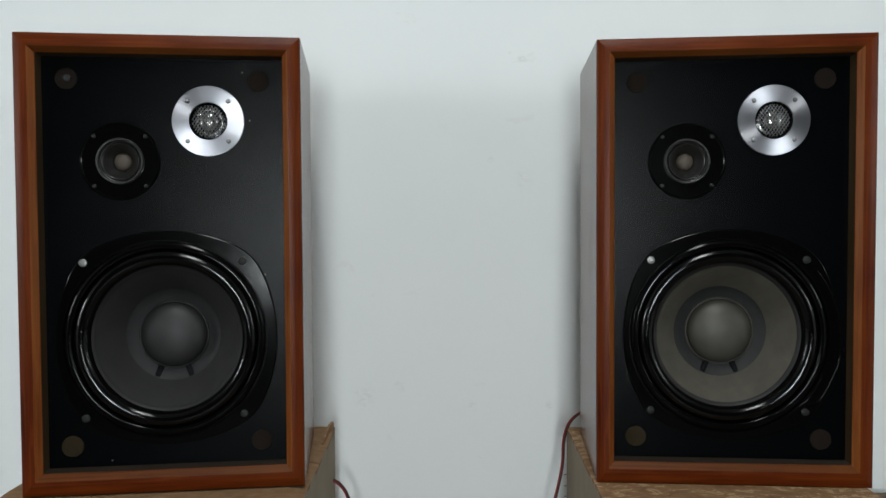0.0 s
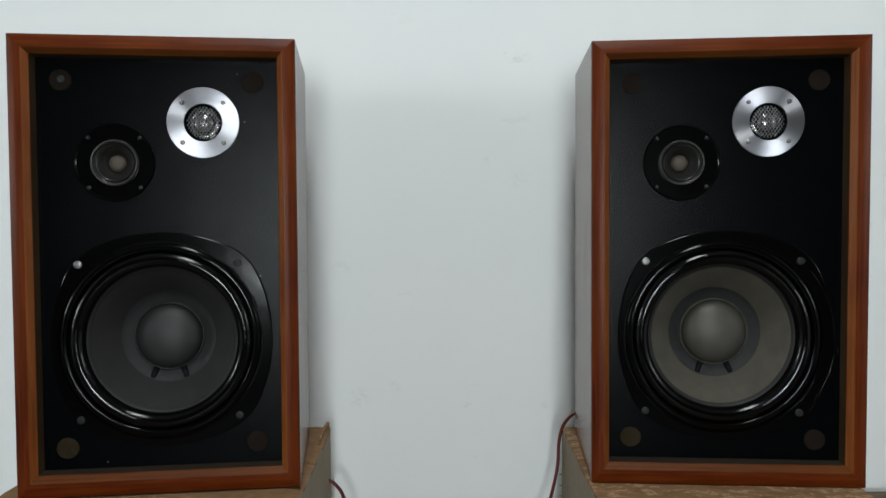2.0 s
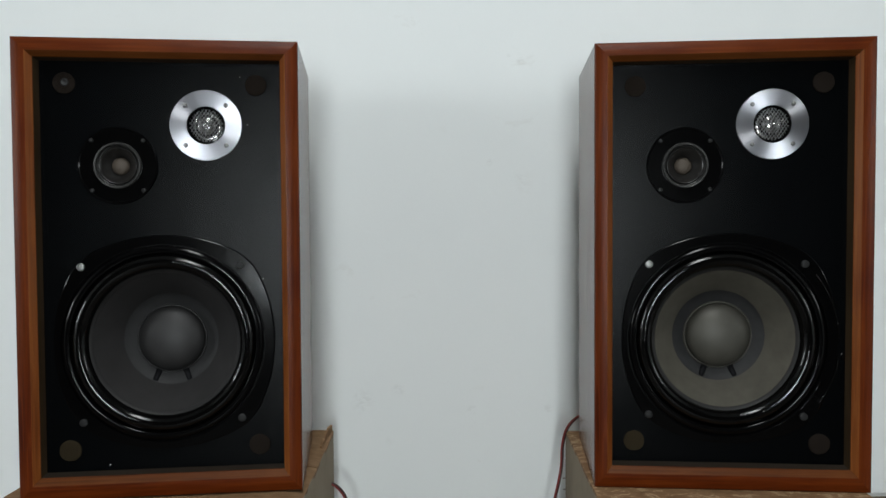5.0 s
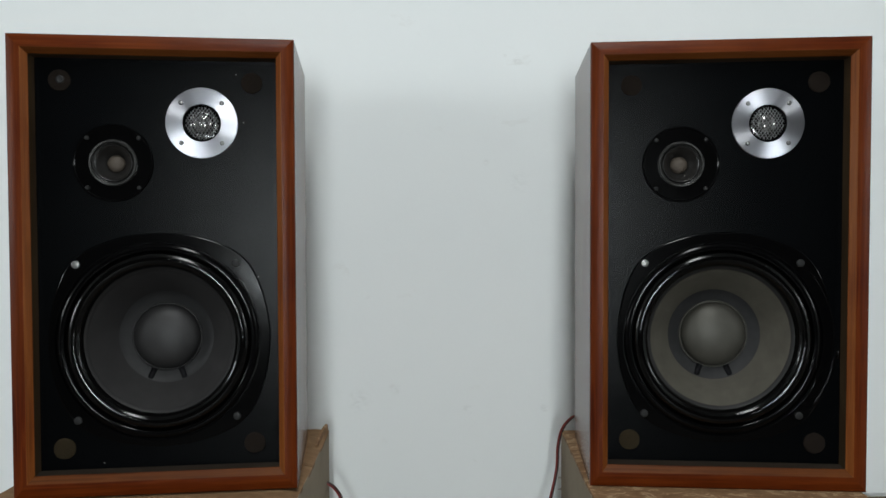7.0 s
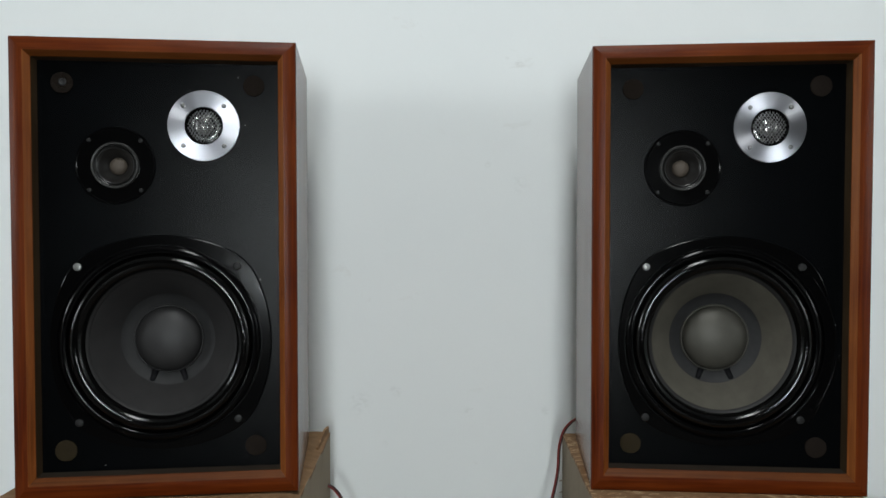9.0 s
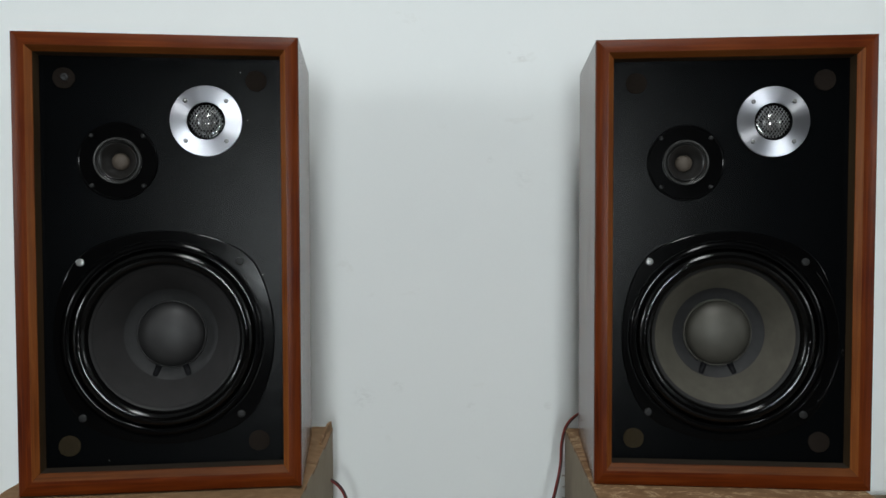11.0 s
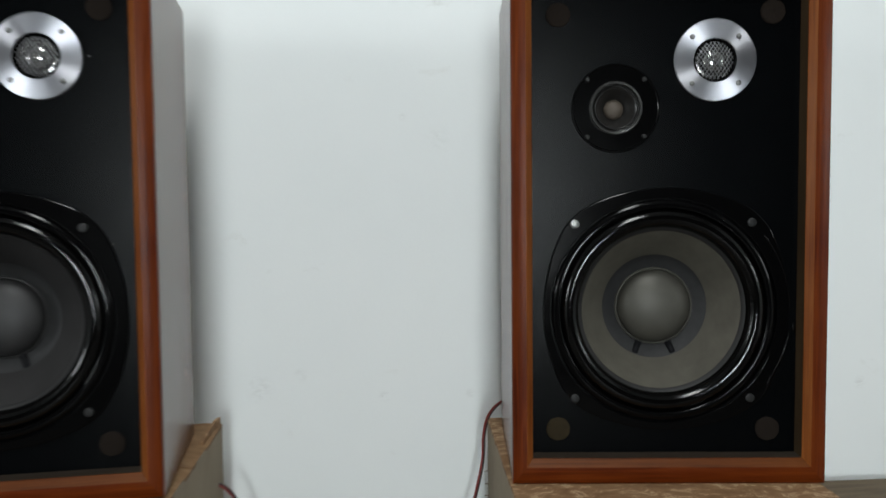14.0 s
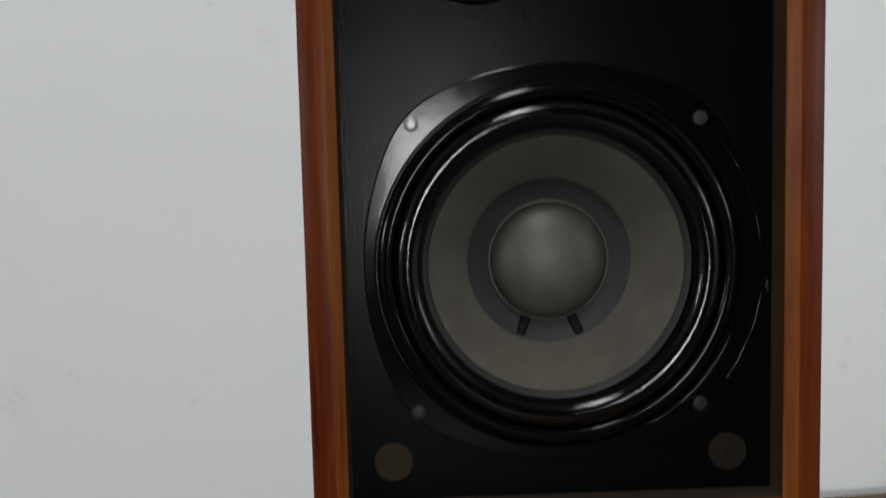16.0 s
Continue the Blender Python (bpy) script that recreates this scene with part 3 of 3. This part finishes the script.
    # midrange
    md = part("midrange_driver", lathe([(0.0428, B + 0.001), (0.0428, B - 0.0012), (0.0420, B - 0.0022), (0.0412, B - 0.0022), (0.0402, B - 0.0014), (0.0236, B - 0.0014), (0.0236, B + 0.010)], MX, MZ, 96), M_black_paint, s, "glossy black round midrange faceplate", 12)
    part("trim_ring", lathe([(0.0258, B - 0.0010), (0.0256, B - 0.0034), (0.0246, B - 0.0046), (0.0232, B - 0.0042), (0.0224, B - 0.0020), (0.0222, B + 0.003)], MX, MZ, 96), M_mid_ring, md, "grey rubber trim ring", 40)
    part("cone", lathe([(0.0226, B - 0.0004), (0.0215, B + 0.0002), (0.0200, B - 0.0016), (0.0184, B - 0.0006), (0.0172, B + 0.0022), (0.0130, B + 0.0076), (0.0088, B + 0.0120)], MX, MZ, 80), M_mid_cone, md, "shiny dark cone", 50)
    prof = [(0.0098, B + 0.0112)] + [(0.0096 * math.cos(radians(k * 10)), B + 0.0106 - 0.0052 * math.sin(radians(k * 10))) for k in range(9)] + [(0, B + 0.0054)]
    part("dust_cap", lathe(prof, MX, MZ, 48), M_small_cap, md, "small tan paper dust cap", 60)
    for sx in (-1, 1):
        for sz in (-1, 1):
            part("screw", screw_mesh(MX + sx * 0.0274, MZ + sz * 0.0274, B - 0.0014, 0.0026, h=0.0016), M_screw_dark, md, "", 40)
    # tweeter
    tw = part("tweeter", lathe([(0.0394, B + 0.0005), (0.0394, B - 0.0014), (0.0388, B - 0.0020), (0.0212, B - 0.0020), (0.0207, B - 0.0014), (0.0207, B + 0.001)], TX, TZ, 128), M_alu, s, "circular brushed aluminium tweeter faceplate", 30)
    part("throat_ring", lathe([(0.0208, B - 0.0012), (0.0204, B - 0.0014), (0.0188, B + 0.0004), (0.0182, B + 0.0040), (0.0150, B + 0.0085), (0.0001, B + 0.0085)], TX, TZ, 80), M_black_paint, tw, "black throat ring", 40)
    prof = [(0.0165, B + 0.0076), (0.0150, B + 0.0068), (0.0128, B + 0.0070), (0.0120, B + 0.0050)] + [(0.0118 * math.cos(radians(k * 10)), B + 0.0048 - 0.0058 * math.sin(radians(k * 10))) for k in range(1, 9)] + [(0.0016, B - 0.0008), (0.0, B + 0.0006)]
    part("dome", lathe(prof, TX, TZ, 64), M_bright, tw, "shiny metal dome", 50)
    part("mesh_grille", grille(), M_mesh, tw, "silver diamond mesh grille")
    for sx in (-1, 1):
        for sz in (-1, 1):
            part("screw", screw_mesh(TX + sx * 0.0221, TZ + sz * 0.0222, B - 0.0020, 0.0026, h=0.0017), M_screw, tw, "", 40)
    # fastener pads for the missing grille
    for px, pz, mt in ((-0.1030, 0.4527, M_pad_dark), (0.1022, 0.4529, M_pad_dark), (-0.1037, 0.0484, M_pad), (0.1017, 0.0480, M_pad_dark)):
        part("fastener_pad", pad(px, pz), mt, s, "round brown hook and loop fastener pad", 50)
    return s


def pad(px, pz):
    """A fuzzy disc with low concentric ridges and a pinhole."""
    prof = [(0.0118, B), (0.0117, B - 0.0012), (0.0108, B - 0.0020)]
    for k in range(5):
        r = 0.0100 - k * 0.0017
        prof += [(r, B - 0.0017), (r - 0.0008, B - 0.0022)]
    prof += [(0.0012, B - 0.0021), (0.0009, B - 0.0006), (0, B - 0.0006)]
    bm = lathe(prof, px, pz, 40)
    rnd = random.Random(int(px * 1e4 + pz * 1e5))
    for q in bm.verts:
        d = Vector((q.co.x - px, 0, q.co.z - pz))
        if d.length > 0.0105:
            q.co += d.normalized() * rnd.uniform(-0.0005, 0.0004)
    return bm


def grille():
    """Flattened diamond mesh, drawn as thin strips over a shallow dome."""
    bm = bmesh.new()
    R, w_ = 0.0180, 0.00040
    up = lambda x, z: B + 0.0008 - 0.0034 * (1 - (x * x + z * z) / (R * R))
    for sgn in (-1, 1):
        ang = radians(35 * sgn)
        u, n_ = Vector((math.sin(ang), 0, math.cos(ang))), Vector((math.cos(ang), 0, -math.sin(ang)))
        for k in range(-6, 7):
            off = k * 0.0031
            if abs(off) >= R * 0.98:
                continue
            half = math.sqrt(R * R - off * off)
            prev = None
            for i in range(15):
                t = -half + 2 * half * i / 14
                c = n_ * off + u * t
                y = up(c.x, c.z)
                cur = [bm.verts.new((TX + c.x + n_.x * a, y + b, TZ + c.z + n_.z * a)) for a, b in ((-w_, 0), (0, -0.00035), (w_, 0), (0, 0.00035))]
                if prev:
                    for j in range(4):
                        bm.faces.new((prev[j], prev[(j + 1) % 4], cur[(j + 1) % 4], cur[j]))
                prev = cur
    return bm


RIGHT = pose(0.3352, 0.8535, 0.62, 0, 0, -5.779)
LEFT = pose(-0.2924, 0.8474, 0.6226, -0.458, 0.05, 5.779)
spk = build_speaker(RIGHT, "vintage teak loudspeaker without its grille, dark red cable behind")
spk2 = copy_thing(spk, LEFT)
spk2["label"] = "vintage teak loudspeaker without its grille, on a cardboard box"
first = [o for o in spk2.children if o.name.startswith("fastener_pad")][0]
first.data = first.data.copy()
first.data.materials[0] = M_pad_dark
first["label"] = "dark worn fastener pad with a bare stud"
part("stud", lathe([(0.0044, B - 0.0018), (0.0042, B - 0.0030), (0.0030, B - 0.0034), (0.0012, B - 0.0026), (0, B - 0.0026)], -0.1018, 0.4534, 24), M_cone_dark, first, "dull grey stud", 40)


# the second woofer's cone and dust cap take darker grey materials
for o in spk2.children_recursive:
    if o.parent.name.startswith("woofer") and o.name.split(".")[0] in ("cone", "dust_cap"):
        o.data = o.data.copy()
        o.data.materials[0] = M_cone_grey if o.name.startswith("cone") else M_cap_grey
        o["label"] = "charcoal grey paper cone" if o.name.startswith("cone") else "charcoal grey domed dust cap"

# a drop of old glue beside the one woofer, dust flecks on the other baffle
wf = [o for o in spk.children if o.name.startswith("woofer")][0]
bm = bmesh.new()
bmesh.ops.create_icosphere(bm, subdivisions=2, radius=1.0)
for q in bm.verts:
    q.co = Vector((0.1262 + q.co.x * 0.0022, B - 0.0005 + q.co.y * 0.0016, 0.1490 + q.co.z * 0.0050))
part("glue_drop", bm, M_rubber, wf, "shiny black drop of glue", 60)
# thin beads added to draw the bright edge line of the basket rim
for a0, a1, rad in ((38, 1, 0.1196), (-9, -36, 0.1215), (-24, -62, 0.1105)):
    pts = []
    for k in range(7):
        a = radians(a0 + (a1 - a0) * k / 6)
        pts.append((WX + 0.002 + rad * math.cos(a), B - 0.0042 + 0.0003 * math.sin(k * 2.1), WZ + rad * math.sin(a)))
    part("rim_glint_bead", tube(bmesh.new(), pts, 0.0006, 8), M_rubber, wf, "thin shiny black bead that draws the rim's bright edge", 60)
bf = [o for o in spk2.children if o.name.startswith("baffle")][0]
for fx, fz in ((0.0925, 0.409), (0.1075, 0.236), (-0.062, 0.031), (0.085, 0.462)):
    bm = bmesh.new()
    bmesh.ops.create_icosphere(bm, subdivisions=1, radius=0.0007)
    for q in bm.verts:
        q.co = Vector((fx + q.co.x, B - 0.0002 + q.co.y * 0.5, fz + q.co.z * 1.3))
    part("fleck", bm, M_ceiling, bf, "pale paint fleck")


# ---------------------------------------------------------------- cardboard boxes
def cardboard_box(m, x0, x1, y0, y1, top, label, torn, lift):
    b = thing("cardboard_box", m, label, "box", "boxes under the loudspeakers")
    t = 0.004
    bm = bmesh.new()
    for a in ((x0, y0, x1, y0 + t), (x0, y1 - t, x1, y1), (x0, y0 + t, x0 + t, y1 - t), (x1 - t, y0 + t, x1, y1 - t)):
        box(bm, a[0], a[1], 0, a[2], a[3], top - 0.0045)
    box(bm, x0 + t, y0 + t, 0, x1 - t, y1 - t, t)
    part("body", bm, M_card, b)
    ym = (y0 + y1) / 2
    for k, (a, c) in enumerate(((y0, ym - 0.001), (ym + 0.001, y1))):
        bm = bmesh.new()
        nx, ny = 16, 8
        grid = {}
        for j in range(2):
            for ix_ in range(nx + 1):
                for iy in range(ny + 1):
                    x, y = x0 + (x1 - x0) * ix_ / nx, a + (c - a) * iy / ny
                    z = top - (0.004 if j else 0)
                    z += lift(x, y)
                    if ix_ in (0, nx) or iy in (0, ny):
                        z += 0.0008 * noise.noise(Vector((x * 60, y * 60, 3.1)))
                        x += 0.0010 * noise.noise(Vector((x * 50, y * 50, 9.7)))
                    grid[j, ix_, iy] = bm.verts.new((x, y, z))
        for ix_ in range(nx):
            for iy in range(ny):
                for j in range(2):
                    bm.faces.new([grid[j, ix_ + p, iy + q] for p, q in ((0, 0), (1, 0), (1, 1), (0, 1))])
        for ix_ in range(nx):
            for iy in (0, ny):
                bm.faces.new([grid[0, ix_, iy], grid[0, ix_ + 1, iy], grid[1, ix_ + 1, iy], grid[1, ix_, iy]])
        for iy in range(ny):
            for ix_ in (0, nx):
                bm.faces.new([grid[0, ix_, iy], grid[0, ix_, iy + 1], grid[1, ix_, iy + 1], grid[1, ix_, iy]])
        part("flap", bm, M_card_torn if torn else M_card_flap, b, "scuffed top flap" if torn else "rubbed brown top flap", 40)
    return b


cb = cardboard_box(pose(0.337, 0.945, 0, 0, 0, -2.3), -0.150, 0.147, -0.152, 0.155, 0.6195, "brown cardboard box with scuffed torn top", True, lambda x, y: 0.0)
cb2 = cardboard_box(pose(0, 0, 0), -0.470, -0.141, 0.800, 1.115, 0.6208, "brown cardboard box with creased top flap", False,
                    lambda x, y: 0.003 * max(0.0, (x + 0.18) / 0.04) * max(0.0, (y - 1.03) / 0.085) - 0.004 * max(0.0, (x + 0.150) / 0.009))
bm = bmesh.new()
front, back = [], []
for y, x, z in ((1.035, -0.1460, 0.6216), (1.070, -0.1455, 0.6262), (1.096, -0.1440, 0.6300), (1.1145, -0.1425, 0.6290)):
    for lst, dx in ((front, 0.0), (back, -0.0032)):
        lst.append([bm.verts.new((x + dx, y, z)), bm.verts.new((x + dx + 0.0012, y, 0.6030))])
for a, c in zip(front, front[1:]):
    bm.faces.new((a[0], a[1], c[1], c[0]))
for a, c in zip(back, back[1:]):
    bm.faces.new((a[0], c[0], c[1], a[1]))
for k in range(3):
    for e_ in (0, 1):
        bm.faces.new((front[k][e_], front[k + 1][e_], back[k + 1][e_], back[k][e_]))
for k in (0, 3):
    bm.faces.new((front[k][0], back[k][0], back[k][1], front[k][1]))
part("torn_corner", bm, M_card_torn, cb2, "raised torn corner of the box wall")
for k, (dy, dz) in enumerate(((0.150, 0.535), (0.151, 0.551), (0.149, 0.520), (0.152, 0.498))):
    bm = tube(bmesh.new(), [(-0.149, dy, dz), (-0.1515, dy + 0.001, dz + 0.0006), (-0.1545, dy + 0.001, dz + 0.0002 * k)], 0.0006, 6)
    part("fray", bm, M_card_edge, cb, "torn paper fray")
# ---------------------------------------------------------------- cables and bench
cab = thing("speaker_cable", pose(0, 0, 0), "dark red twin speaker cable hanging behind the box", "cable")
pts = [(0.235, 1.085, 0.650), (0.212, 1.09, 0.646), (0.194, 1.095, 0.628), (0.187, 1.10, 0.600), (0.185, 1.10, 0.567), (0.177, 1.10, 0.527), (0.160, 1.12, 0.440), (0.15, 1.15, 0.20), (0.16, 1.15, 0.004)]
part("red_strand", tube(bmesh.new(), pts, 0.0014), M_red, cab, "", 60)
part("black_strand", tube(bmesh.new(), [(x + 0.0022, y + 0.0008, z - 0.0006) for x, y, z in pts], 0.0013), M_dark_cable, cab, "thin black strand", 60)
cab2 = thing("speaker_cable", pose(0, 0, 0), "dark red twin speaker cable leaving the cardboard box", "cable")
pts = [(-0.150, 1.09, 0.552), (-0.140, 1.09, 0.550), (-0.130, 1.092, 0.541), (-0.122, 1.095, 0.525), (-0.115, 1.10, 0.49), (-0.11, 1.12, 0.30), (-0.10, 1.13, 0.004)]
part("red_strand", tube(bmesh.new(), pts, 0.0014), M_red, cab2, "", 60)
part("black_strand", tube(bmesh.new(), [(x + 0.0018, y + 0.0008, z + 0.0014) for x, y, z in pts], 0.0013), M_dark_cable, cab2, "thin black strand", 60)

bench = thing("bench", pose(0, 0, 0), "low weathered brown wooden bench against the wall", "bench")
part("seat", box(bmesh.new(), 0.512, 0.86, 0.465, 1.35, 1.168, 0.497, 0.003), M_bench, bench)
for x in (0.53, 1.30):
    for y in (0.88, 1.12):
        part("leg", box(bmesh.new(), x, y, 0, x + 0.035, y + 0.035, 0.465, 0.002), M_bench, bench)
